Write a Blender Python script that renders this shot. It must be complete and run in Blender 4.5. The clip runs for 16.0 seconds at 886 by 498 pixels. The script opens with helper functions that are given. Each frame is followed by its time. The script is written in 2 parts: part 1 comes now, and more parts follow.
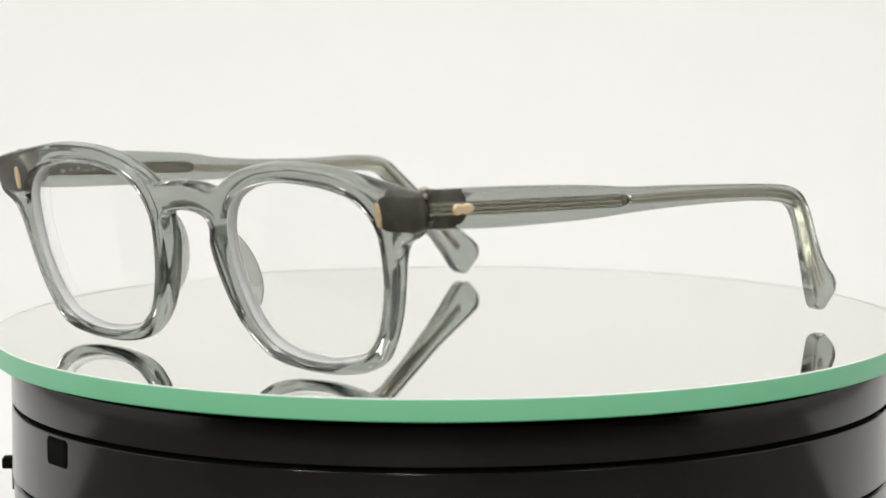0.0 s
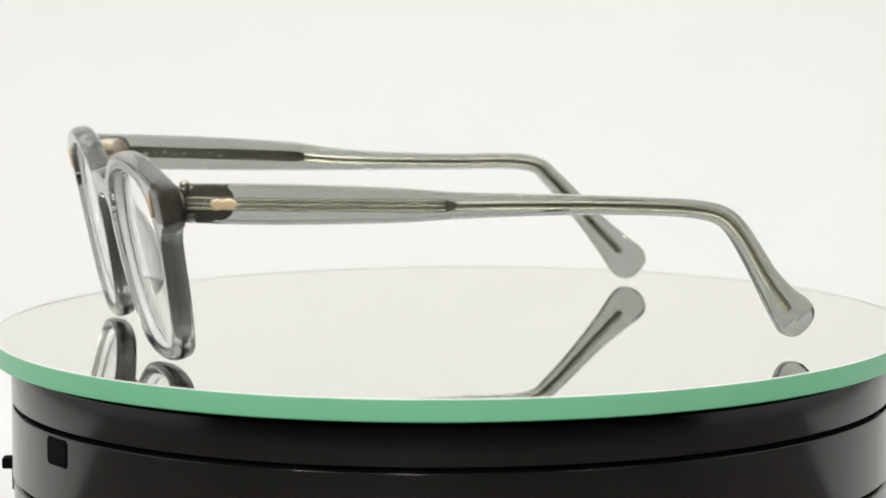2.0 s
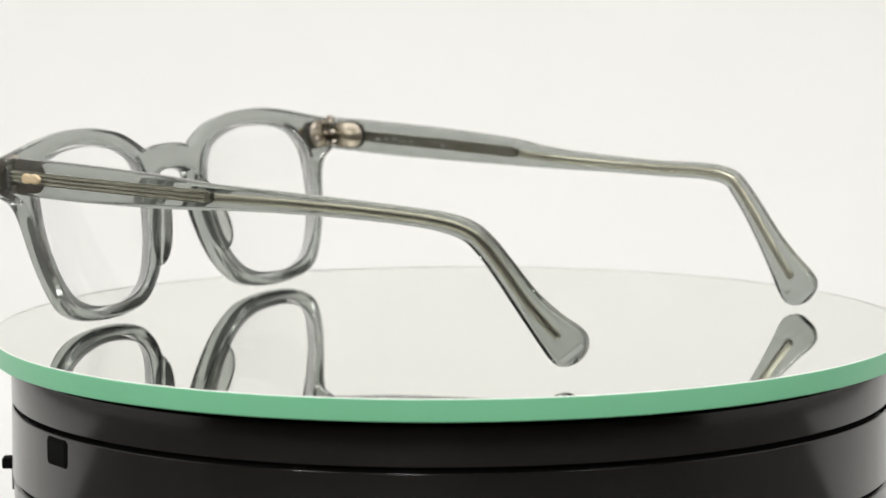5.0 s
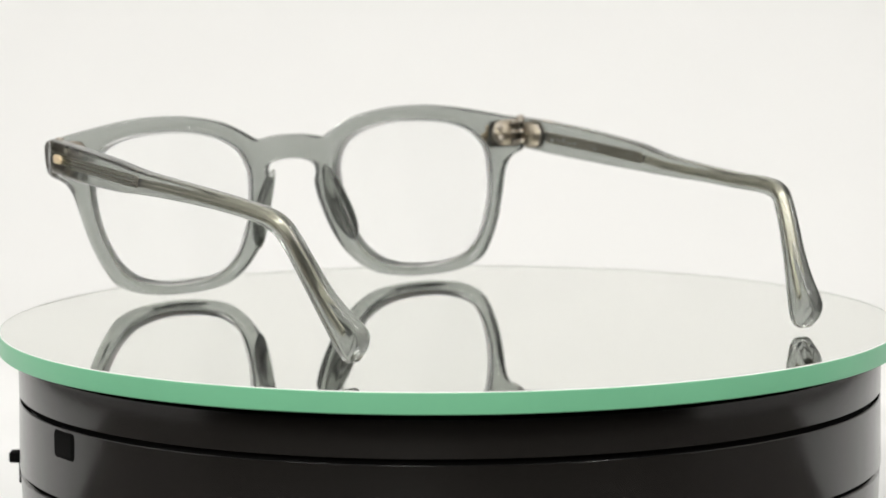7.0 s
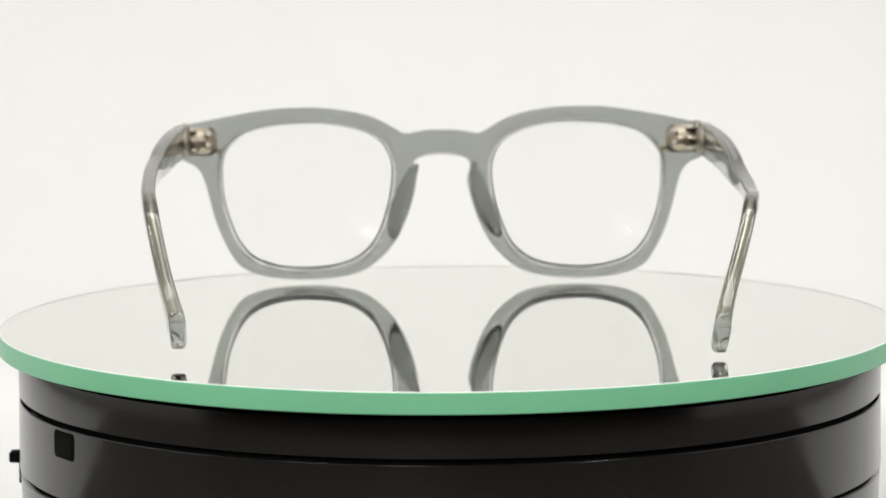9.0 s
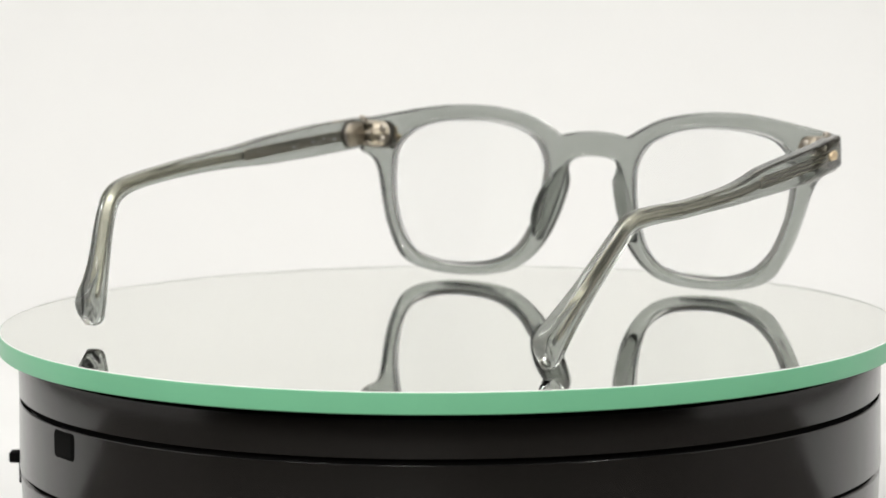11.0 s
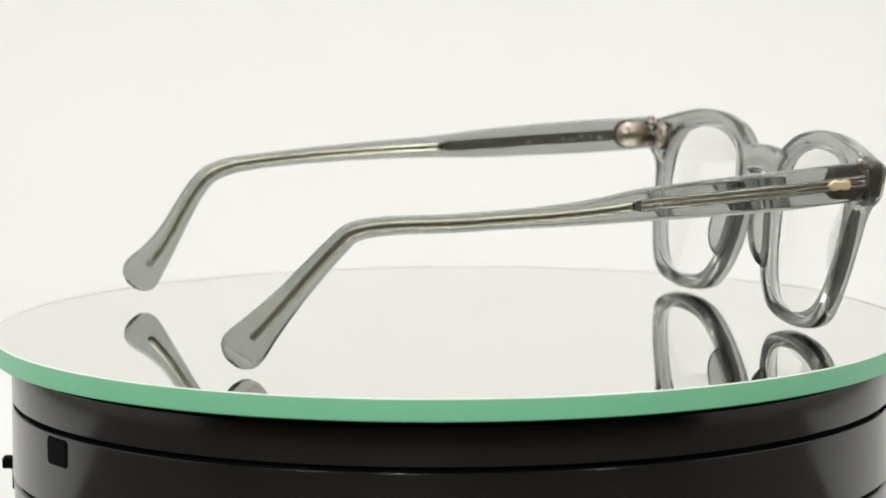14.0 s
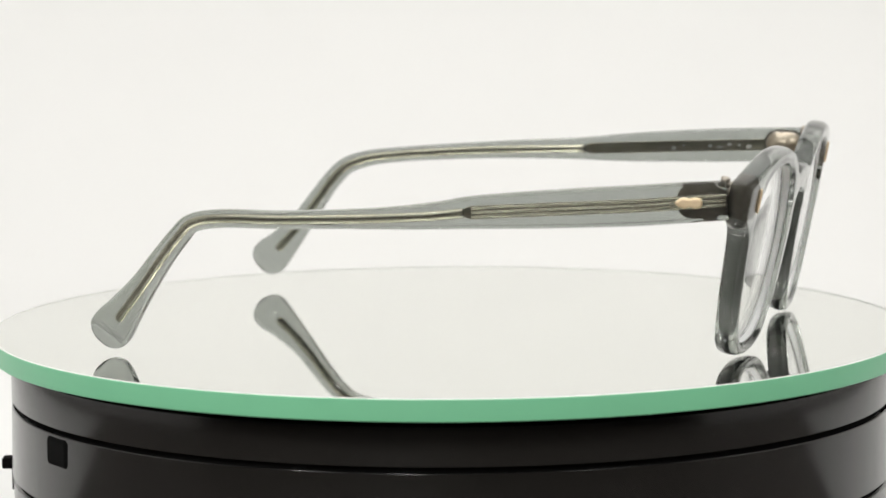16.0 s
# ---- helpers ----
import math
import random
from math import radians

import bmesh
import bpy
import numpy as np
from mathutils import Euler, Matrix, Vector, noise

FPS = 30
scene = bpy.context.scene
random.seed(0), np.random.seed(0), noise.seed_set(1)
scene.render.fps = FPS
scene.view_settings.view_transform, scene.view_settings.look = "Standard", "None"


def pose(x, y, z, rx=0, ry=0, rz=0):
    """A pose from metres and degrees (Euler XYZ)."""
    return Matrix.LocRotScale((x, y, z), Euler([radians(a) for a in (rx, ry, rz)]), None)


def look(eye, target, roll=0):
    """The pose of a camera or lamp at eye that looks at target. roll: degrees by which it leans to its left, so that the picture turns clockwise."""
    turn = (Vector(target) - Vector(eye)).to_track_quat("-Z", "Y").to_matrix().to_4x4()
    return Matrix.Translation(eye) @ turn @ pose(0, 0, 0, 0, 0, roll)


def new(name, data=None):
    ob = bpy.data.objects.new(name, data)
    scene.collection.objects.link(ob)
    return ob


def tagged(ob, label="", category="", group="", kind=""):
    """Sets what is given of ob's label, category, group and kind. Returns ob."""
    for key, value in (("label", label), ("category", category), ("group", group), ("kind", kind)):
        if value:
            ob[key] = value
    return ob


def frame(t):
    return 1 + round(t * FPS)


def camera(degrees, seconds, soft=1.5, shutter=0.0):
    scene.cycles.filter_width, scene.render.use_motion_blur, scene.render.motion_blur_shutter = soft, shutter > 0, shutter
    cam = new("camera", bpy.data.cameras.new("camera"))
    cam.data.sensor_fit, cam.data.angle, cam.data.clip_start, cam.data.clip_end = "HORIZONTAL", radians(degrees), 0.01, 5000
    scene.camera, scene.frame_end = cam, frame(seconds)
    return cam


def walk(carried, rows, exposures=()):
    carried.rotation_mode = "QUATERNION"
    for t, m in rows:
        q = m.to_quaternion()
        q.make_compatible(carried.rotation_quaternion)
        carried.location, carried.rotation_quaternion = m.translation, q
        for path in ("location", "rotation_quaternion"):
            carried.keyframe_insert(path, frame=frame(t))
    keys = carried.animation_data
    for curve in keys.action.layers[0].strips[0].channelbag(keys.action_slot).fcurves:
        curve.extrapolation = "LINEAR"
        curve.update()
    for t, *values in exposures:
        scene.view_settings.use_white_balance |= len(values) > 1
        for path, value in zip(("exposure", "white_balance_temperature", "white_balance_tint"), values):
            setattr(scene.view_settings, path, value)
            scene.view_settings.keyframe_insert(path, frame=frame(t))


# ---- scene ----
cam = camera(16.51, 16.0, soft=1.6)
cam.data.dof.use_dof = True
cam.data.dof.focus_distance = 0.632
cam.data.dof.aperture_fstop = 30.0


def eye(w):
    """The tripod's pose; w is how far the lens has breathed, 0 (near) to 1 (far)."""
    return pose(0, -0.66335 - 0.01416 * w, 0.09531 - 0.00028 * w,
                90 - 6.792 + 0.132 * w, 0, 0.145 - 0.033 * w) @ pose(0, 0, 0, 0, 0, -0.352)


walk(cam, [(0, eye(0)), (5.0, eye(0)), (6.0, eye(0.03)), (6.5, eye(0.57)), (7.0, eye(1)), (7.6, eye(1)),
           (12.0, eye(1)), (12.5, eye(0.95)), (13.0, eye(0.5)), (13.5, eye(0.24)), (14.0, eye(0.03)), (14.5, eye(0)), (16, eye(0))])

# ---------------------------------------------------------------- world and lamps
world = bpy.data.worlds.new("world")
scene.world = world
world.use_nodes = True
world.node_tree.nodes["Background"].inputs[0].default_value = (1.0, 0.97, 0.93, 1)
world.node_tree.nodes["Background"].inputs[1].default_value = 0.05


def softbox(name, place, target, sx, sy, watts, colour=(1.0, 0.99, 0.985)):
    light = bpy.data.lights.new(name, "AREA")
    light.shape, light.size, light.size_y, light.energy, light.color = "RECTANGLE", sx, sy, watts, colour
    ob = new(name, light)
    ob.matrix_world = look(place, target)
    return ob


softbox("softbox_top", (0, -0.08, 0.82), (0, -0.02, 0), 1.30, 1.10, 3.2)
# unseen lamp row at the tent's upper front, widened to brighten the acetate's edges
softbox("lamp_strip", (0, -0.06, 0.80), (0, 0.22, 0), 0.90, 0.14, 2.6)


def spot(name, place, watts, radius=0.018):
    light = bpy.data.lights.new(name, "AREA")
    light.shape, light.size, light.energy, light.color = "DISK", radius * 2, watts, (1.0, 0.985, 0.94)
    new(name, light).matrix_world = look(place, (0, 0.1, 0.02))


# small lamps that look into the tent from above and beside the tripod
spot("lamp_middle", (-0.165, -0.80, 0.39), 1.9, 0.006)
spot("lamp_left", (-0.50, -0.62, 0.52), 1.35, 0.018)
spot("lamp_right", (0.50, -0.62, 0.52), 1.35, 0.018)


# ---------------------------------------------------------------- materials
def material(name, base, rough=0.5, metal=0.0, transmission=0.0, ior=1.5, grain=0.0, grain_scale=300.0,
             bump=0.0, bump_scale=900.0, rough_vary=0.0, coat=0.0, stretch=1.0):
    m = bpy.data.materials.new(name)
    m.use_nodes = True
    n, l = m.node_tree.nodes, m.node_tree.links
    b = n["Principled BSDF"]
    b.inputs["Base Color"].default_value = (*base, 1)
    b.inputs["Roughness"].default_value = rough
    b.inputs["Metallic"].default_value = metal
    b.inputs["Transmission Weight"].default_value = transmission
    b.inputs["IOR"].default_value = ior
    b.inputs["Coat Weight"].default_value = coat
    tex, co = n.new("ShaderNodeTexCoord"), n.new("ShaderNodeMapping")
    # stretch under 1 draws the grain out along y
    co.inputs["Scale"].default_value = (1, stretch, 1)
    l.new(tex.outputs["Object"], co.inputs["Vector"])
    if name == "matte_black_rubber":
        b.inputs["Specular IOR Level"].default_value = 0.04
    if grain:
        big, small, add = n.new("ShaderNodeTexNoise"), n.new("ShaderNodeTexNoise"), n.new("ShaderNodeMix")
        big.inputs["Scale"].default_value, small.inputs["Scale"].default_value = grain_scale * 0.12, grain_scale
        small.inputs["Detail"].default_value = 5
        add.inputs[0].default_value = 0.45
        l.new(co.outputs["Vector"], big.inputs["Vector"])
        l.new(co.outputs["Vector"], small.inputs["Vector"])
        l.new(big.outputs[0], add.inputs[2])
        l.new(small.outputs[0], add.inputs[3])
        ramp = n.new("ShaderNodeValToRGB")
        ramp.color_ramp.elements[0].position, ramp.color_ramp.elements[1].position = 0.3, 0.7
        ramp.color_ramp.elements[0].color = (*[c * (1 - grain) for c in base], 1)
        ramp.color_ramp.elements[1].color = (*[min(1, c * (1 + grain)) for c in base], 1)
        l.new(add.outputs[0], ramp.inputs[0])
        l.new(ramp.outputs[0], b.inputs["Base Color"])
    if rough_vary:
        t, r = n.new("ShaderNodeTexNoise"), n.new("ShaderNodeMapRange")
        t.inputs["Scale"].default_value, t.inputs["Detail"].default_value = 140, 6
        r.inputs["To Min"].default_value, r.inputs["To Max"].default_value = max(0, rough - rough_vary), rough + rough_vary
        l.new(co.outputs["Vector"], t.inputs["Vector"])
        l.new(t.outputs[0], r.inputs[0])
        l.new(r.outputs[0], b.inputs["Roughness"])
    if bump:
        t, bp = n.new("ShaderNodeTexNoise"), n.new("ShaderNodeBump")
        t.inputs["Scale"].default_value, t.inputs["Detail"].default_value = bump_scale, 4
        bp.inputs["Strength"].default_value, bp.inputs["Distance"].default_value = bump, 0.0004
        l.new(co.outputs["Vector"], t.inputs["Vector"])
        l.new(t.outputs[0], bp.inputs["Height"])
        l.new(bp.outputs[0], b.inputs["Normal"])
    return m


ACETATE = material("grey_acetate", (0.418, 0.440, 0.416), rough=0.01, transmission=0.97, ior=1.41, grain=0.03, grain_scale=120,
                   bump=0.02, bump_scale=160)
PAD = material("grey_pad_acetate", (0.56, 0.575, 0.55), rough=0.03, transmission=0.94, ior=1.28, grain=0.03, grain_scale=120)
LENS = material("clear_lens", (0.985, 0.99, 0.985), rough=0.0, transmission=1.0, ior=1.28)
GOLD = material("worn_gold", (0.93, 0.74, 0.50), rough=0.55, metal=0.75, grain=0.12, grain_scale=900, bump=0.15, bump_scale=1500)
NICKEL = material("hinge_nickel", (0.46, 0.42, 0.36), rough=0.36, metal=1.0, grain=0.15, grain_scale=900, bump=0.1, bump_scale=1200)
CORE = material("core_wire_metal", (0.43, 0.39, 0.32), rough=0.28, metal=1.0, grain=0.40, grain_scale=2200, bump=0.5, bump_scale=2600, stretch=0.03)
BRONZE = material("hinge_bronze", (0.42, 0.37, 0.29), rough=0.36, metal=0.95, grain=0.2, grain_scale=900, bump=0.2, bump_scale=1200)
STAMP = material("silver_stamp", (0.48, 0.48, 0.45), rough=0.4, metal=0.5, grain=0.3, grain_scale=2500)
GILT = material("gilt_wire", (0.92, 0.84, 0.70), rough=0.22, metal=1.0, grain=0.15, grain_scale=1500, stretch=0.05)
FROST = material("ground_lens_edge", (0.95, 0.96, 0.95), rough=0.45, transmission=0.12, ior=1.2, grain=0.05, grain_scale=900)
# near-black that paints the shade in the hinge's gaps
GAP_SHADE = material("gap_shade_black", (0.012, 0.011, 0.010), rough=0.8)
# dark brown that stands in for the dark mirrored in the hinge metal
REFLECTED_DARK = material("reflected_dark_brown", (0.19, 0.16, 0.125), rough=0.45, metal=0.0, grain=0.3, grain_scale=600)
GLASS = material("float_glass", (1.0, 1.0, 0.995), rough=0.0, transmission=1.0, ior=1.02)
SILVER = material("mirror_silver", (0.975, 0.99, 0.96), rough=0.0, metal=1.0)
GREEN = material("green_glass_edge", (0.26, 0.73, 0.43), rough=0.38, grain=0.05, grain_scale=60, bump=0.06, bump_scale=700)
SEAM = material("ground_glass_arris", (0.80, 0.82, 0.78), rough=0.5, grain=0.1, grain_scale=300)
BLACK = material("black_plastic", (0.0044, 0.0039, 0.0034), rough=0.17, ior=1.55, grain=0.2, grain_scale=60, bump=0.04, bump_scale=220, rough_vary=0.04)
RUBBER = material("matte_black_rubber", (0.006, 0.006, 0.006), rough=0.7, grain=0.2, grain_scale=200)
PAPER = material("white_backdrop", (0.83, 0.83, 0.815), rough=0.9, grain=0.012, grain_scale=18, bump=0.05, bump_scale=120)
FABRIC = material("white_bounce_fabric", (0.82, 0.81, 0.80), rough=0.95, grain=0.02, grain_scale=400, bump=0.15, bump_scale=900)
ROOM = material("grey_room_paint", (0.25, 0.235, 0.22), rough=0.9, grain=0.06, grain_scale=5, bump=0.1, bump_scale=60)
TABLE = material("table_laminate", (0.17, 0.155, 0.14), rough=0.6, grain=0.1, grain_scale=20)

MM = 0.001


# ---------------------------------------------------------------- mesh helpers
def part(name, bm, mat, parent=None, label="", smooth=True):
    bmesh.ops.recalc_face_normals(bm, faces=bm.faces[:])
    me = bpy.data.meshes.new(name)
    bm.to_mesh(me)
    bm.free()
    me.materials.append(mat)
    for f in me.polygons:
        f.use_smooth = smooth
    ob = new(name, me)
    if parent is not None:
        ob.parent = parent
    if label:
        ob["label"] = label
    return ob


def crisp(ob, width=0.0, segments=3, angle=50):
    """Rounds the sharp edges and keeps the broad faces flat."""
    if width:
        b = ob.modifiers.new("round", "BEVEL")
        b.width, b.segments, b.limit_method, b.angle_limit = width, segments, "ANGLE", radians(angle)
    w = ob.modifiers.new("shade", "WEIGHTED_NORMAL")
    w.keep_sharp = False
    return ob


def spline(points, steps, closed=True):
    """A Catmull-Rom curve through 2D or 3D points."""
    pts, out, n = [Vector(q) for q in points], [], len(points)
    for i in range(n if closed else n - 1):
        if closed:
            a, b, c, d = pts[i - 1], pts[i], pts[(i + 1) % n], pts[(i + 2) % n]
        else:
            a, b, c, d = pts[max(i - 1, 0)], pts[i], pts[i + 1], pts[min(i + 2, n - 1)]
        for k in range(steps):
            t = k / steps
            out.append(0.5 * ((2 * b) + (c - a) * t + (2 * a - 5 * b + 4 * c - d) * t * t + (3 * b - a - 3 * c + d) * t ** 3))
    if not closed:
        out.append(pts[-1])
    return out


def lathe(profile, segments=128, cap_top=False, cap_bottom=False):
    """A body turned about z from (radius, height) pairs."""
    bm = bmesh.new()
    rings = []
    for r, z in profile:
        rings.append([bm.verts.new((r * math.cos(2 * math.pi * i / segments), r * math.sin(2 * math.pi * i / segments), z))
                      for i in range(segments)])
    for a, b in zip(rings, rings[1:]):
        for i in range(segments):
            j = (i + 1) % segments
            bm.faces.new((a[i], a[j], b[j], b[i]))
    if cap_bottom:
        bm.faces.new(rings[0])
    if cap_top:
        bm.faces.new(rings[-1])
    return bm


def loft(rings, closed_ends=True):
    bm = bmesh.new()
    vs = [[bm.verts.new(q) for q in ring] for ring in rings]
    for a, b in zip(vs, vs[1:]):
        for i in range(len(a)):
            j = (i + 1) % len(a)
            bm.faces.new((a[i], a[j], b[j], b[i]))
    if closed_ends:
        bm.faces.new(vs[0])
        bm.faces.new(vs[-1])
    return bm


def plate(outline, z0, z1):
    """A solid from a closed 2D outline, between two heights."""
    bm = bmesh.new()
    a = [bm.verts.new((q[0], q[1], z0)) for q in outline]
    b = [bm.verts.new((q[0], q[1], z1)) for q in outline]
    n = len(a)
    for i in range(n):
        bm.faces.new((a[i], a[(i + 1) % n], b[(i + 1) % n], b[i]))
    bm.faces.new(a[::-1])
    bm.faces.new(b)
    return bm


def box(sx, sy, sz, centre=(0, 0, 0)):
    bm = bmesh.new()
    bmesh.ops.create_cube(bm, size=1, matrix=Matrix.Translation(centre) @ Matrix.Diagonal((sx, sy, sz, 1)))
    return bm


def moved(bm, m):
    bmesh.ops.transform(bm, matrix=m, verts=bm.verts[:])
    return bm


# ---------------------------------------------------------------- the room, the table and the light tent
FLOOR = -0.062


def room():
    for name, sx, sy, sz, c in (("floor", 3.6, 3.6, 0.1, (0, -0.2, -0.87)), ("ceiling", 3.6, 3.6, 0.1, (0, -0.2, 1.75)),
                                ("wall_north", 3.4, 0.1, 2.52, (0, 1.55, 0.44)), ("wall_south", 3.4, 0.1, 2.52, (0, -1.95, 0.44)),
                                ("wall_east", 0.1, 3.6, 2.52, (1.75, -0.2, 0.44)), ("wall_west", 0.1, 3.6, 2.52, (-1.75, -0.2, 0.44))):
        ob = part(name, box(sx, sy, sz), ROOM, None, smooth=False)
        ob.location = c
        tagged(ob, "plain pale grey matte surface of the studio room", name.split("_")[0], kind="structure")
    table = part("table", box(1.9, 1.5, 0.03), TABLE, None, smooth=False)
    table.location = (0, 0.10, FLOOR - 0.021)
    tagged(table, "broad laminate studio table under the white tent", "table")
    for sx in (-0.9, 0.9):
        for sy in (-0.55, 0.75):
            leg = part("leg", box(0.05, 0.05, 0.72), TABLE, table, smooth=False)
            leg.location = (sx, sy, -0.376)


def backdrop():
    """A sheet that lies on the table and sweeps up behind."""
    prof = [(0.0, FLOOR), (0.42, FLOOR)]
    r = 0.18
    for i in range(1, 17):
        a = math.pi / 2 * i / 16
        prof.append((0.42 + r * math.sin(a), FLOOR + r - r * math.cos(a)))
    prof.append((0.60, 0.86))
    bm = bmesh.new()
    rows = []
    for y, z in prof:
        rows.append([bm.verts.new((x, y, z)) for x in np.linspace(-0.52, 0.52, 9)])
    for a, b in zip(rows, rows[1:]):
        for i in range(8):
            bm.faces.new((a[i], a[i + 1], b[i + 1], b[i]))
    ob = part("backdrop", bm, PAPER)
    s = ob.modifiers.new("thickness", "SOLIDIFY")
    s.thickness, s.offset = 0.003, -1
    tagged(ob, "seamless off-white paper backdrop sweeping up behind the turntable", "backdrop", kind="structure")


def tent():
    # unseen white panels, added to bounce light into the rims
    for name, sx, sy, sz, c in (("tent_wall_west", 0.006, 1.00, 0.92, (-0.71, 0.11, FLOOR + 0.46)),
                                ("tent_wall_east", 0.006, 1.00, 0.92, (0.71, 0.11, FLOOR + 0.46)),
                                ("tent_ceiling", 1.43, 1.28, 0.006, (0, -0.03, FLOOR + 0.925))):
        ob = part(name, box(sx, sy, sz), FABRIC, None, smooth=False)
        ob.location = c
        tagged(ob, "unseen white fabric panel added to bounce light onto the acetate", "tent panel", kind="structure")


room()
backdrop()
tent()


# ---------------------------------------------------------------- the turntable
def turntable():
    base = new("turntable_base")
    tagged(base, "glossy black plastic motorised turntable base with a seam", "turntable")
    R = 0.0958
    upper = [(0.060, -0.0050), (R - 0.0022, -0.0050), (R - 0.0008, -0.0054), (R, -0.0064), (R, -0.0137), (R - 0.0002, -0.0139)]
    lower = [(R - 0.0003, -0.0151), (R, -0.0153), (R + 0.0002, -0.0300), (R - 0.0004, -0.0304)]
    foot = [(R - 0.0006, -0.0311), (R, -0.0315), (R - 0.0010, -0.0560), (R - 0.0030, -0.0590), (0.050, -0.0590)]
    part("upper_ring", lathe(upper, 192), BLACK, base)
    part("seam", lathe([(R - 0.0016, -0.0134), (R - 0.0016, -0.0156)], 128), RUBBER, base, "dark recessed seam")
    part("lower_ring", lathe(lower, 192), BLACK, base)
    part("seam", lathe([(R - 0.0016, -0.0300), (R - 0.0016, -0.0318)], 128), RUBBER, base, "dark recessed seam")
    part("foot_ring", lathe(foot, 192), BLACK, base)
    for i in range(4):
        a = math.pi / 4 + i * math.pi / 2
        f = part("rubber_foot", lathe([(0.006, -0.0030), (0.007, -0.0026), (0.007, 0.0), (0.005, 0.0002)], 24, True, True), RUBBER, base)
        f.location = (0.078 * math.cos(a), 0.078 * math.sin(a), -0.0589)
    for ob in base.children:
        crisp(ob)
    # black block in place of a soft dark reflection on the side
    blot = part("switch", box(0.0100, 0.0030, 0.0068), RUBBER, base, "matte black block standing in for a dark reflection on the base", smooth=False)
    a = radians(-146.8)
    blot.matrix_local = Matrix.Translation(((R - 0.0011) * math.cos(a), (R - 0.0011) * math.sin(a), -0.0186)) @ Matrix.Rotation(a + math.pi / 2, 4, "Z")
    crisp(blot, 0.0024, 6)
    # catch that stands off the side
    catch = part("catch", box(0.0030, 0.0040, 0.0025), RUBBER, base, "small black catch on the side", smooth=False)
    catch.location = (-0.0982, 0.004, -0.0312)
    crisp(catch, 0.0005)
    arm = part("arm", box(0.0010, 0.0036, 0.0050), RUBBER, catch, smooth=False)
    arm.location = (0.0012, 0, -0.0034)
    crisp(arm, 0.0003)


def mirror_disc():
    disc = new("mirror_disc")
    tagged(disc, "round glass mirror plate with a green ground edge on the turntable", "mirror plate")
    part("glass", lathe([(0.09958, -0.00018), (0.09958, -0.00003)], 256, True, True), GLASS, disc, "clear float glass")
    part("silvering", lathe([(0.09960, -0.00050), (0.09960, -0.00021)], 256, True, True), SILVER, disc, "silvered back", smooth=False)
    part("backing", lathe([(0.0990, -0.00445), (0.0990, -0.00065)], 128, True, True), RUBBER, disc, "dark painted backing", smooth=False)
    part("edge", lathe([(0.0992, -0.00455), (0.0997, -0.00455), (0.1000, -0.00430), (0.1000, -0.00032), (0.0999, -0.00018)], 256), GREEN, disc,
         "matt green ground edge")
    part("arris", lathe([(0.0999, -0.00018), (0.09975, -0.00004), (0.09962, 0.0), (0.09962, -0.0004)], 256), SEAM, disc, "grey ground arris")
    for ob in disc.children:
        crisp(ob)
    part("hub", lathe([(0.050, -0.0049), (0.050, -0.0045)], 64, True, True), RUBBER, disc, "black rubber seat")
    return disc


turntable()
mirror = mirror_disc()

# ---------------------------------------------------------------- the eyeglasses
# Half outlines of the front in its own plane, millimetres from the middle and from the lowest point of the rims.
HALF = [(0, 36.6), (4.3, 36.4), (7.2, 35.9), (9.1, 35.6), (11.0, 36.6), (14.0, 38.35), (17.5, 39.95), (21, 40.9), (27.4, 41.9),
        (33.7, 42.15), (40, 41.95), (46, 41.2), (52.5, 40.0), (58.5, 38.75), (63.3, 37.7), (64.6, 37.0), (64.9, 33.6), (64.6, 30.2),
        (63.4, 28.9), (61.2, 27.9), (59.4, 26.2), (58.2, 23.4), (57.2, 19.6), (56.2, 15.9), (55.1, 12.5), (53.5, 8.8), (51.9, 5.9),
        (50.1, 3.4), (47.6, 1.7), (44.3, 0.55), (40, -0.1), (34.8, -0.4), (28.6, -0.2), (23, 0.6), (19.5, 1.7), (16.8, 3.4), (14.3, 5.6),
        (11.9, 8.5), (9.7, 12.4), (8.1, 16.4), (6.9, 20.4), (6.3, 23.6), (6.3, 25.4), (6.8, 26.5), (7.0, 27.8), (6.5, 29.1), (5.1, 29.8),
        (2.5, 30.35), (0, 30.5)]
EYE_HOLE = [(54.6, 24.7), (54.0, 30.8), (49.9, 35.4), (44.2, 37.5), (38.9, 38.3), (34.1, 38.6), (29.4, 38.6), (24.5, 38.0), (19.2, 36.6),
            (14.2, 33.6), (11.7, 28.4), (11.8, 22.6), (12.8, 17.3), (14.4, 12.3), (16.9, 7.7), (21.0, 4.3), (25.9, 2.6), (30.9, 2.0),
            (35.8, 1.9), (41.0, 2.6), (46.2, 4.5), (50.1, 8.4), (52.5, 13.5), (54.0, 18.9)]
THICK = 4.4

glasses = new("eyeglasses")
tagged(glasses, "translucent grey acetate eyeglasses with gold rivets standing open on the mirror", "eyeglasses")
# The front leans back at the bottom and stands a little turned on the plate. Local x: to the wearer's right, y: up, z: to the wearer.
FRONT = pose(2.05 * MM, 70.7 * MM, 0.50 * MM, 0, 0, -2.4) @ pose(0, 0, 0, 90 - 11, 0, 0)


def both(half):
    return [(x, y) for x, y in half] + [(-x, y) for x, y in half[-2:0:-1]]


def mm(points):
    return [Vector((x * MM, y * MM)) for x, y in points]


def bow(x):
    """How far the front bows back from its middle, in metres."""
    return x * x / 1.6


def bowed(bm):
    for v in bm.verts:
        v.co.z += bow(v.co.x)
    return bm


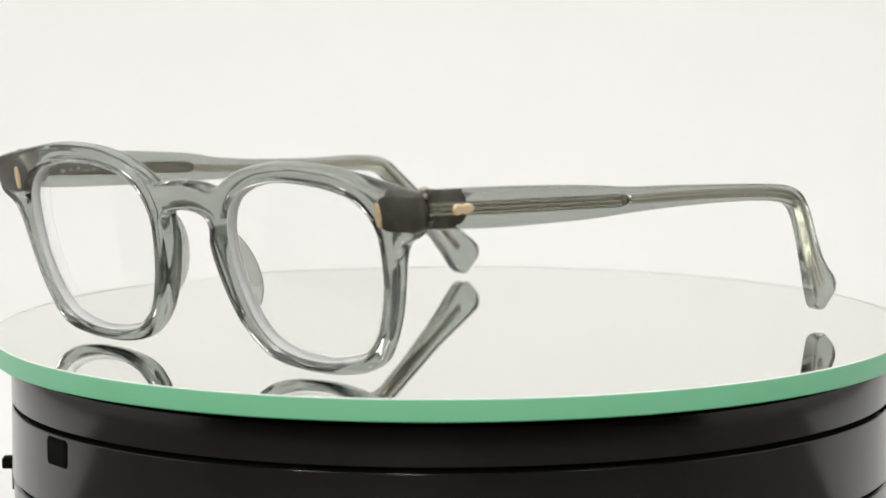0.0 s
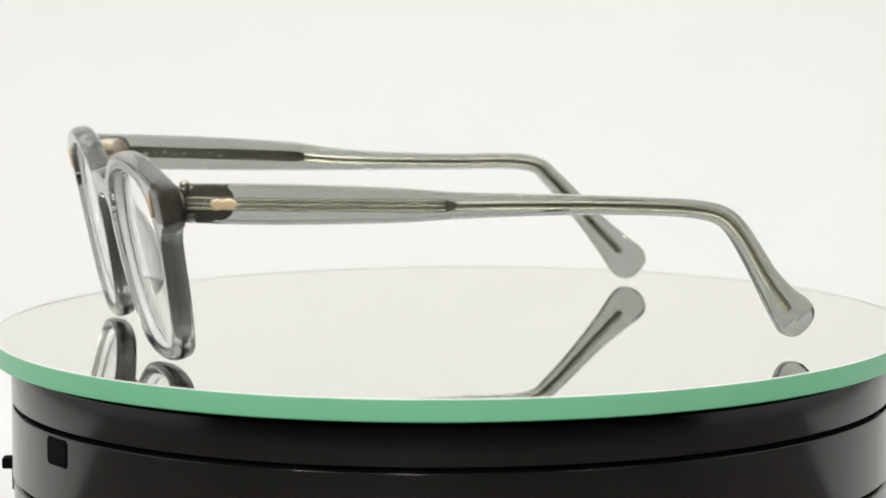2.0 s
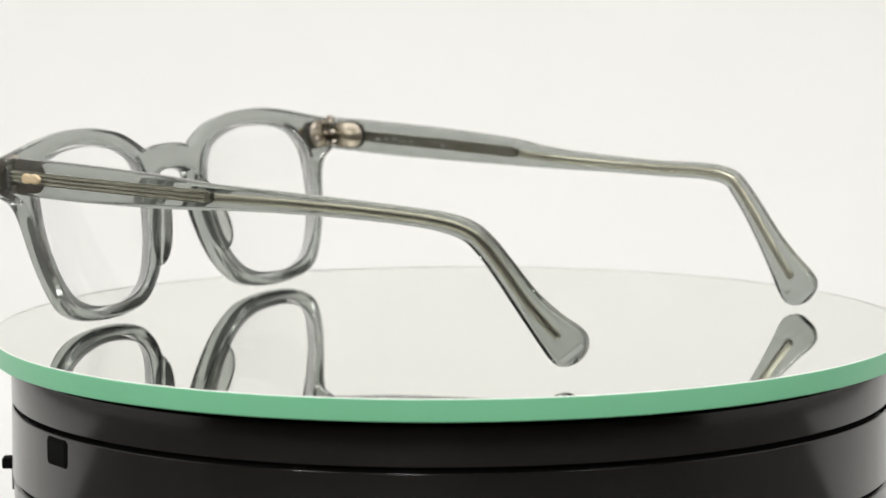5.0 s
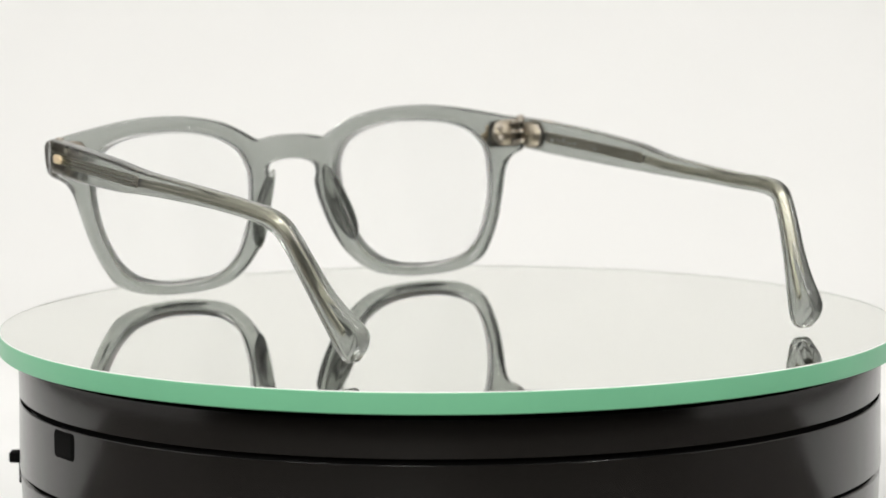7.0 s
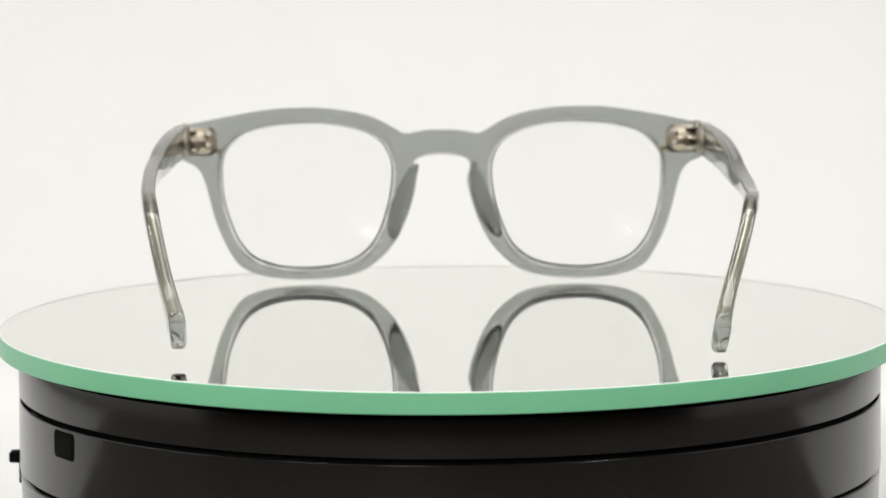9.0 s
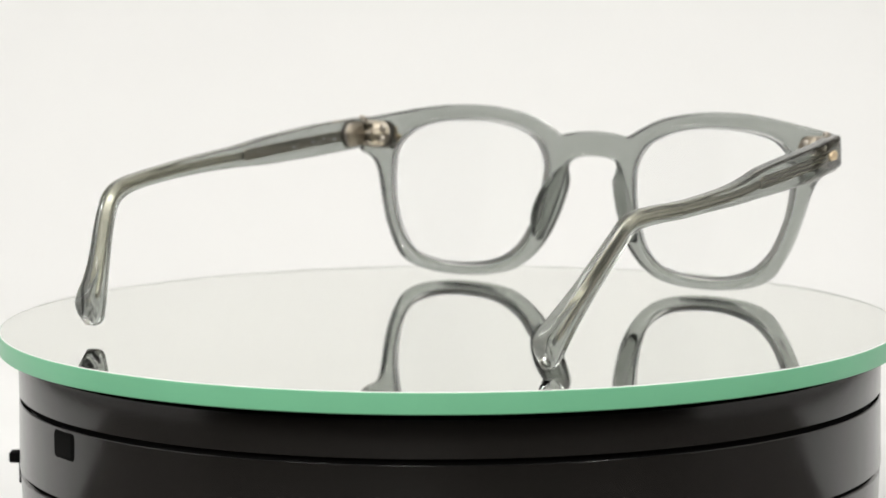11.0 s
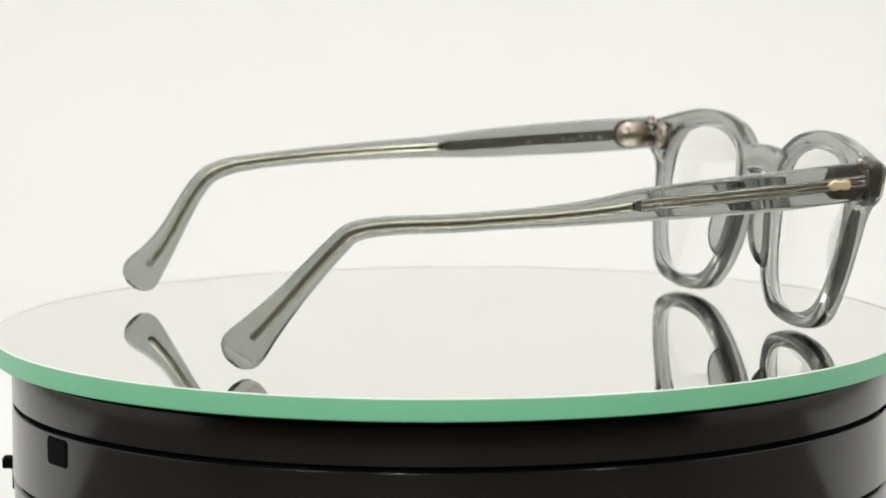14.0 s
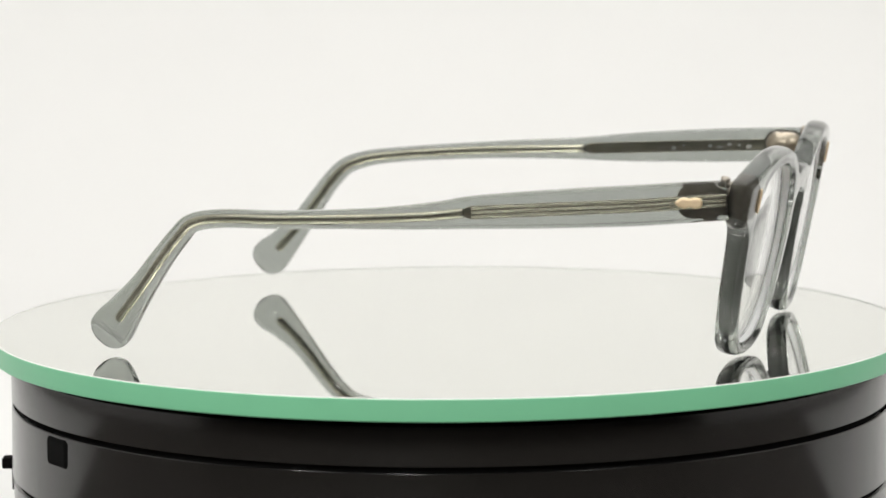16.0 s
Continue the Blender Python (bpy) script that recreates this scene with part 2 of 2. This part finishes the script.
def resample(pts, step):
    """Even steps along a closed 2D curve."""
    n = len(pts)
    run = [0.0]
    for k in range(n):
        run.append(run[-1] + (pts[(k + 1) % n] - pts[k]).length)
    count = int(run[-1] / step)
    xs, ys = [q.x for q in pts] + [pts[0].x], [q.y for q in pts] + [pts[0].y]
    at = [run[-1] * k / count for k in range(count)]
    return [Vector((x, y)) for x, y in zip(np.interp(at, run, xs), np.interp(at, run, ys))]


def inset(loop, d, sign):
    """A closed curve moved sideways by d, evened out so that tight corners stay clean."""
    n, out = len(loop), []
    for k in range(n):
        t = (loop[(k + 2) % n] - loop[k - 2]).normalized()
        out.append(loop[k] + sign * d * Vector((-t.y, t.x)))
    for _ in range(int(2 + d / MM * 4)):
        out = [0.5 * out[k] + 0.25 * (out[k - 1] + out[(k + 1) % n]) for k in range(n)]
    return out


def turning(loop):
    return sum(a.x * b.y - b.x * a.y for a, b in zip(loop, loop[1:] + loop[:1]))


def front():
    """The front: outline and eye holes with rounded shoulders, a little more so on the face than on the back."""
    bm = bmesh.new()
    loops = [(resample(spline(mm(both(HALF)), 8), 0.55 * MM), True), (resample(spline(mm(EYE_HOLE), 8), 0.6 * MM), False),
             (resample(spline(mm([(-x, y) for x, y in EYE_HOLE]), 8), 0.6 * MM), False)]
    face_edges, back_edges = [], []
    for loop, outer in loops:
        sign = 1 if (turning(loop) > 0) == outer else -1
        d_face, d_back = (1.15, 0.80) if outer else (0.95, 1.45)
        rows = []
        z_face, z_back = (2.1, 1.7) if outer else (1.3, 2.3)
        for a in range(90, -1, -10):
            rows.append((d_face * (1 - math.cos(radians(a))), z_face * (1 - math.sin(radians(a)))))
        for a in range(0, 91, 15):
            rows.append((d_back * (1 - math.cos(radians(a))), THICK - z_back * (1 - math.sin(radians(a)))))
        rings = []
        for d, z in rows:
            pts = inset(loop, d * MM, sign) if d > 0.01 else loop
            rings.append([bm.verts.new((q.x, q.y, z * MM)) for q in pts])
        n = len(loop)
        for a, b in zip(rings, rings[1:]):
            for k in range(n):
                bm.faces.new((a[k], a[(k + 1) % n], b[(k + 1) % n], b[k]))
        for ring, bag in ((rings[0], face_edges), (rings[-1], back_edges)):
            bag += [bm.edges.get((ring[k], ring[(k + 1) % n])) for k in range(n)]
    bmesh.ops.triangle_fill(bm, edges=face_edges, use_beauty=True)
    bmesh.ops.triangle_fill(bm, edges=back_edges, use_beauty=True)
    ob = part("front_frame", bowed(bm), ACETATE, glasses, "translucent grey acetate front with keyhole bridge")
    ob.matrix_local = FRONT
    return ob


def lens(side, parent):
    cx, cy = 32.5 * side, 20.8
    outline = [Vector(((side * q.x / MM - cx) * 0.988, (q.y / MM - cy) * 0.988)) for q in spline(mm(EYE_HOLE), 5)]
    bm = bmesh.new()
    n, rings = len(outline), 9
    faces = []
    for z0, radius in ((1.0, 150.0), (2.9, 142.0)):
        mid = bm.verts.new((cx * MM, cy * MM, (z0 - 0.4) * MM))
        grid = []
        for k in range(1, rings + 1):
            s = k / rings
            grid.append([bm.verts.new(((cx + q.x * s) * MM, (cy + q.y * s) * MM, (z0 - 0.4 + (q.length * s) ** 2 / (2 * radius)) * MM))
                         for q in outline])
        for i in range(n):
            j = (i + 1) % n
            bm.faces.new((mid, grid[0][i], grid[0][j]))
            for a, b in zip(grid, grid[1:]):
                bm.faces.new((a[i], b[i], b[j], a[j]))
        faces.append(grid[-1])
    for i in range(n):
        j = (i + 1) % n
        bm.faces.new((faces[0][i], faces[0][j], faces[1][j], faces[1][i]))
    ob = part("lens", bowed(bm), LENS, parent, "clear demonstration lens")
    e = ob.modifiers.new("edges", "EDGE_SPLIT")
    e.split_angle = radians(45)
    # the ground bevel round the lens shows as a pale ring
    bm = bmesh.new()
    rows = []
    for s, z in ((0.998, 0.8), (0.990, 2.2), (0.972, 3.9), (0.968, 3.95), (0.984, 2.5), (0.992, 1.2)):
        rows.append([bm.verts.new(((cx + q.x * s) * MM, (cy + q.y * s) * MM, (z + 0.35 * ((q.length - 19) / 4)) * MM)) for q in outline])
    rows.append(rows[0])
    for a, b in zip(rows, rows[1:]):
        for i in range(n):
            bm.faces.new((a[i], a[(i + 1) % n], b[(i + 1) % n], b[i]))
    part("lens_bevel", bowed(bm), FROST, ob, "pale ground bevel of the lens")
    return ob


def nose_pad(side, parent):
    bm = bmesh.new()
    bmesh.ops.create_uvsphere(bm, u_segments=32, v_segments=20, radius=1)
    for v in bm.verts:
        # fuller at its lower end, with a flattened face to the nose
        k = 1.0 - 0.18 * v.co.y
        v.co = Vector((v.co.x * 2.0 * k, v.co.y * 10.0, v.co.z * 4.8 * k)) * MM
        v.co.x += 0.0009 * (v.co.y / 0.0094) ** 2
    moved(bm, pose(side * 10.0 * MM, 18.8 * MM, 3.9 * MM, 0, side * 14, side * 18))
    # its root lies flat against the back of the rim
    bmesh.ops.bisect_plane(bm, geom=bm.verts[:] + bm.edges[:] + bm.faces[:], plane_co=(0, 0, (THICK - 0.45) * MM), plane_no=(0, 0, 1), clear_inner=True)
    bmesh.ops.holes_fill(bm, edges=[e for e in bm.edges if e.is_boundary], sides=0)
    return part("nose_pad", bowed(bm), PAD, parent, "moulded grey acetate nose pad")


def oval(length, height, steps=10, corner=None):
    if corner:
        r, pts = corner, []
        for sx, sy, a0 in ((1, -1, -90), (1, 1, 0), (-1, 1, 90), (-1, -1, 180)):
            for k in range(5):
                a = radians(a0 + 22.5 * k)
                pts.append((sx * (length / 2 - r) + r * math.cos(a), sy * (height / 2 - r) + r * math.sin(a)))
        return [(x * MM, y * MM) for x, y in pts]
    r, pts = height / 2, []
    for s, a0 in ((1, -90), (-1, 90)):
        for k in range(steps + 1):
            a = radians(a0 + 180 * k / steps)
            pts.append((s * (length / 2 - r) + r * math.cos(a), r * math.sin(a)))
    return [(x * MM, y * MM) for x, y in pts]


def rivet_head(outline, depth, name, parent, m, label):
    ob = part(name, plate([(x * MM, y * MM) for x, y in outline], 0, depth * MM), GOLD, parent, label)
    ob.matrix_local = m
    return crisp(ob, 0.00045, 4, 40)


def knuckle(parent, m, height, radius=1.15):
    r, h = radius * MM, height * MM
    ob = part("knuckle", lathe([(r * 0.6, 0), (r, 0.12 * h), (r, 0.88 * h), (r * 0.6, h)], 20, True, True), NICKEL, parent)
    ob.matrix_local = m
    return ob


def hinge_front(side, parent):
    """The plate on the back of the front, a dark block that paints its dark reflection in the acetate, and its
    knuckles.
    """
    x = side * 60.0
    y = 33.6
    h = part("hinge", plate(oval(9.0, 6.6), THICK * MM + 0.00005, (THICK + 0.7) * MM), NICKEL, parent, "five-knuckle nickel hinge with two rivets")
    seat = bow(x * MM)
    h.matrix_local = pose(x * MM, y * MM, seat, 0, -side * 4.3, 0)
    crisp(h, 0.0002, 2)
    b = part("hinge_bed", plate(oval(9.0, 6.6, 10, 1.6), 1.3 * MM, (THICK - 0.15) * MM), REFLECTED_DARK, parent, "dark block inside the acetate, painting the hinge metal's dark reflection")
    b.matrix_local = pose((x + side * 0.2) * MM, y * MM, seat, 0, -side * 4.3, 0)
    part("inlay", plate(oval(8.5, 6.1), (THICK + 0.60) * MM, (THICK + 0.74) * MM), BRONZE, h, "brownish worn centre")
    for dy in (-1.4, 1.4):
        s = part("screw", lathe([(0.95 * MM, 0), (0.95 * MM, 0.25 * MM), (0.5 * MM, 0.5 * MM), (0.2 * MM, 0.52 * MM)], 16, True, True), NICKEL, h)
        s.location = (-side * 2.4 * MM, dy * MM, (THICK + 0.70) * MM)
    # solid black blocks imitate the shaded gaps beside the knuckles
    for dy in (-1.9, 0.0, 1.9):
        s = part("hole", box(1.2 * MM, 0.8 * MM, 0.5 * MM), GAP_SHADE, h, smooth=False)
        s.location = (side * 1.0 * MM, dy * MM, (THICK + 0.62) * MM)
        crisp(s, 0.0003)
    for k in (0, 2, 4):
        knuckle(h, pose(side * 3.2 * MM, (-3.25 + 1.3 * k) * MM, (THICK + 1.45) * MM, -90), 1.22)
        f = part("finger", box(2.4 * MM, 1.15 * MM, 0.9 * MM), NICKEL, h, smooth=False)
        f.location = (side * 1.7 * MM, (-2.6 + 1.3 * k) * MM, (THICK + 1.0) * MM)
        crisp(f, 0.0003)
    pin = part("pin", lathe([(0.8 * MM, 0), (0.95 * MM, 0.2 * MM), (0.95 * MM, 0.8 * MM), (0.6 * MM, 1.1 * MM)], 16, True, True), NICKEL, h, "screw head")
    pin.matrix_local = pose(side * 3.2 * MM, 3.1 * MM, (THICK + 1.45) * MM, -90)
    lobes = []
    for k in range(24):
        a = 2 * math.pi * k / 24
        lobes.append(((0.80 + 0.22 * math.cos(2 * a) * -1 + 0.10 * math.cos(4 * a)) * math.cos(a) * 1.25, 2.45 * math.sin(a)))
    rivet_head(lobes, 0.55, "rivet", parent, pose(side * 56.2 * MM, y * MM, bow(56.2 * MM) + 0.15 * MM, 0, 180 - side * 4, 0), "worn gold front rivet")


# Temple stations: along, height of the middle, half width across the spine, millimetres.
SPINE_LEFT = [(72.6, 35.1, 3.75), (62.5, 34.65, 3.9), (52, 34.25, 3.88), (41, 33.85, 3.65), (30, 33.4, 3.3), (18.7, 33.0, 2.6), (7.5, 32.75, 2.25),
              (-4, 32.35, 2.0), (-15, 31.8, 1.84), (-25, 31.1, 1.78), (-32.5, 30.2, 1.9), (-37.6, 28.6, 2.05), (-40.8, 25.9, 2.15),
              (-44.0, 21.7, 2.25), (-48.5, 15.1, 2.65), (-52.5, 10.2, 3.55), (-55.0, 7.6, 4.3), (-56.1, 6.4, 4.4)]
SPINE_RIGHT = [(67.6, 34.8, 3.8), (60, 34.3, 3.92), (50.7, 33.65, 3.95), (39.8, 33.05, 3.85), (28.7, 32.4, 3.6), (17.6, 31.7, 3.2), (10, 30.9, 2.65),
               (0.7, 30.25, 2.2), (-10.7, 29.8, 1.9), (-22, 29.4, 1.8), (-34.0, 29.3, 1.85), (-40.6, 28.2, 1.95), (-43.9, 25.3, 2.1),
               (-48.0, 20.6, 2.3), (-52.8, 14.6, 2.75), (-57.6, 8.9, 3.75), (-59.8, 6.3, 4.4), (-61.0, 4.9, 4.5)]
BOW_LEFT = ((-62, -57.0), (-54, -59.2), (-38, -64.4), (-10, -66.0), (19, -65.8), (50, -64.2), (73, -61.6))
BOW_RIGHT = ((-66, 51.0), (-58, 53.6), (-40, 61.6), (-12, 65.4), (15, 66.6), (45, 67.6), (70, 66.2))


def across(table, v):
    """A smooth curve through a table of (along, across)."""
    n = len(table)
    v = min(max(v, table[0][0]), table[-1][0])
    k = max(i for i in range(n - 1) if table[i][0] <= v)
    slope = [(table[min(i + 1, n - 1)][1] - table[max(i - 1, 0)][1]) / (table[min(i + 1, n - 1)][0] - table[max(i - 1, 0)][0]) for i in range(n)]
    (a, p), (b, q) = table[k], table[k + 1]
    h = b - a
    t = (v - a) / h
    return ((2 * t ** 3 - 3 * t ** 2 + 1) * p + (t ** 3 - 2 * t ** 2 + t) * h * slope[k]
            + (3 * t ** 2 - 2 * t ** 3) * q + (t ** 3 - t ** 2) * h * slope[k + 1])


CAP = 9


def spine_rings(stations, table, width, thick, steps=4, corner=0.0, sides=16):
    """Rings of a rounded-rectangle section that follow a temple's spine. width, thick: functions of the half width there."""
    pts = spline([Vector(s) for s in stations], steps, False)
    rings, out = [], []
    for i, q in enumerate(pts):
        a, b = pts[max(i - 1, 0)], pts[min(i + 1, len(pts) - 1)]
        d = Vector((b.x - a.x, b.y - a.y)).normalized()
        nrm = Vector((-d.y, d.x))
        w, t = width(q), thick(q)
        ua = across(table, q.x)
        ring = []
        if corner:
            # flat sides with small round corners
            cr = min(corner, 0.48 * min(w, t))
            section = []
            for sp, sr, a0 in ((1, 1, 0), (-1, 1, 90), (-1, -1, 180), (1, -1, 270)):
                for k in range(6):
                    a = radians(a0 + 18 * k)
                    section.append((sp * (w - cr) + cr * math.cos(a), sr * (t - cr) + cr * math.sin(a)))
        else:
            section = [(w * math.cos(2 * math.pi * k / sides), t * math.sin(2 * math.pi * k / sides)) for k in range(sides)]
        for p, r in section:
            ring.append(Vector(((ua + r) * MM, (q.x + nrm.x * p) * MM, (q.y + nrm.y * p) * MM)))
        out.append(ring)
    # round the paddle's end
    last, mid = out[-1], sum(out[-1], Vector()) / len(out[-1])
    d = Vector((0, pts[-1].x - pts[-3].x, pts[-1].y - pts[-3].y)).normalized()
    deep = 0.80 * max((q - mid).length for q in last)
    for k in range(1, CAP + 1):
        f = k / (CAP + 0.25)
        out.append([mid + (q - mid) * (1 - f * f) ** 0.5 + d * (deep * f) for q in last])
    return out


def temple(side, stations, table, wire_end, core_end, label):
    tp = part("temple", loft(spine_rings(stations, table, lambda q: q.z, lambda q: 1.35 + 0.10 * min(q.z, 3.9), corner=0.85)), ACETATE, glasses, label)
    v0 = stations[0][0]
    z_at = lambda v: float(np.interp(-v, [-s[0] for s in stations], [s[1] for s in stations]))

    def run(a, b):
        """The stretch of the spine between two places along it."""
        pts = [s for s in spline([Vector(s) for s in stations], 4, False) if b < s.x < a]
        ends = [(b + d, z_at(b + d), 1) for d in (2.0, 1.3, 0.7, 0.3, 0.0)]
        return [(a, z_at(a), 1)] + [tuple(s) for s in pts if abs(s.x - a) > 0.4 and s.x - b > 2.4] + ends

    drop = lambda rings: rings[:-CAP]
    part("core_plate", loft(drop(spine_rings(run(v0 - 0.6, wire_end), table, lambda q: 1.30 * min(1.0, 0.45 + 0.3 * (q.x - wire_end)), lambda q: 0.42, 1, 0.15))), CORE, tp,
         "flat grooved metal core inside the acetate")
    for off in (-0.85, 0.0, 0.85):
        rows = drop(spine_rings(run(v0 - 0.6, wire_end + 2), table, lambda q: 0.30, lambda q: 0.26, 1, 0, 8))
        part("core_rib", moved(loft(rows), pose(side * 0.36 * MM, 0, off * MM)), GILT, tp)
    part("core_wire", loft(spine_rings(run(wire_end + 0.5, core_end), table, lambda q: 0.95, lambda q: 0.75, 1, 0, 16)), GILT, tp,
         "thin gilt core wire inside the acetate")
    # hinge plate on the inner face, a dark block painting its dark reflection, knuckles
    v, z = v0 - 5.2, z_at(v0 - 5.2)
    ua = across(table, v)
    yaw = math.degrees(math.atan2(-(across(table, v0) - across(table, v0 - 10)), 10))
    at = lambda off: pose((ua + off) * MM, v * MM, z * MM, 0, 0, yaw) @ pose(0, 0, 0, 90, 0, 0) @ pose(0, 0, 0, 0, 90, 0)
    h = part("hinge", plate(oval(8.6, 6.2), -0.35 * MM, 0.35 * MM), NICKEL, tp, "nickel hinge plate on the inner face")
    h.matrix_local = at(-side * 1.95)
    crisp(h, 0.0002, 2)
    b = part("hinge_bed", plate(oval(9.2, 6.4, 10, 2.6), -0.35 * MM, 0.35 * MM), REFLECTED_DARK, tp, "dark block inside the acetate, painting the hinge metal's dark reflection")
    b.matrix_local = at(-side * 0.95)
    part("inlay", plate(oval(8.1, 5.7), -0.40 * MM, 0.40 * MM), BRONZE, h, "brownish worn centre")
    for dz in (-1.3, 1.3):
        s = part("screw", lathe([(0.9 * MM, -0.5 * MM), (0.9 * MM, 0.3 * MM), (0.4 * MM, 0.5 * MM)], 16, True, True), NICKEL, h)
        s.matrix_local = pose(-2.2 * MM, dz * MM, 0, 90 - 90 * side, 0, 0) @ pose(0, 0, 0.2 * MM)
    back = h.matrix_local.inverted() @ FRONT
    axis = THICK * MM + bow(63.2 * MM) + 1.45 * MM
    for k in (1, 3):
        knuckle(h, back @ pose(side * 63.2 * MM, (33.6 - 3.25 + 1.3 * k) * MM, axis, -90), 1.22)
        f = part("finger", box(0.9 * MM, 1.15 * MM, 2.6 * MM), NICKEL, h, smooth=False)
        f.matrix_local = back @ pose(side * 63.6 * MM, (33.6 - 2.6 + 1.3 * k) * MM, axis + 1.4 * MM)
        crisp(f, 0.0003)
    # the shade between the temple's fingers, as black blocks
    for k in (0, 2, 4):
        f = part("hole", box(0.5 * MM, 0.9 * MM, 1.0 * MM), GAP_SHADE, h, smooth=False)
        f.matrix_local = back @ pose(side * 64.2 * MM, (33.6 - 2.6 + 1.3 * k) * MM, axis + 2.0 * MM)
        crisp(f, 0.0002)
    # worn stamped marks on the inner face, too faint to read
    for k, (wide, tall) in enumerate(((1.2, 1.3), (0.5, 1.0), (0.9, 1.0), (1.6, 0.35), (0.8, 0.9), (0.5, 0.5), (0.9, 1.1))):
        v = v0 - 13.5 - 2.3 * k - (4.0 if k > 4 else 0)
        mk = part("stamped_mark", box(0.04 * MM, wide * MM, tall * 0.6 * MM), STAMP, tp, smooth=False)
        slope = math.degrees(math.atan2(-(across(table, v + 2) - across(table, v - 2)), 4))
        inner = 1.35 + 0.10 * 3.85
        mk.matrix_local = pose((across(table, v) - side * inner) * MM, v * MM, (z_at(v) + 0.3 * (k % 3 - 1)) * MM, -2, 0, slope)
    arrow = [(-2.9, 0), (-2.1, 0.75), (-1.1, 1.15), (0.2, 0.85), (1.2, 1.15), (2.3, 0.95), (2.7, 0), (2.3, -0.95), (1.2, -1.15), (0.2, -0.85),
             (-1.1, -1.15), (-2.1, -0.75)]
    r = part("rivet", plate([(x * MM, y * MM) for x, y in arrow], -0.5 * MM, 0.5 * MM), GOLD, tp, "worn gold arrow-shaped temple rivet")
    v = v0 - 7.2
    r.matrix_local = pose((across(table, v) + side * 1.78) * MM, v * MM, z_at(v) * MM, 0, 0, yaw) @ pose(0, 0, 0, 90, 0, 0) @ pose(0, 0, 0, 0, 90, 0)
    crisp(r, 0.00045, 4, 40)
    return tp


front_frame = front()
for s in (-1, 1):
    lens(s, front_frame)
    nose_pad(s, front_frame)
    hinge_front(s, front_frame)
temple(-1, SPINE_LEFT, BOW_LEFT, 19.5, -54.0, "translucent grey temple, its paddle tip held just above the mirror")
temple(1, SPINE_RIGHT, BOW_RIGHT, 15.5, -58.9, "translucent grey temple with its paddle tip resting on the mirror")


# ---------------------------------------------------------------- what moves
def motions():
    rows = [(t, pose(0, 0, 0, 0, 0, -14.885 * (t - 9.2))) for t in [0.8 * i for i in range(21)]]
    walk(glasses, rows)
    walk(mirror, rows)


motions()
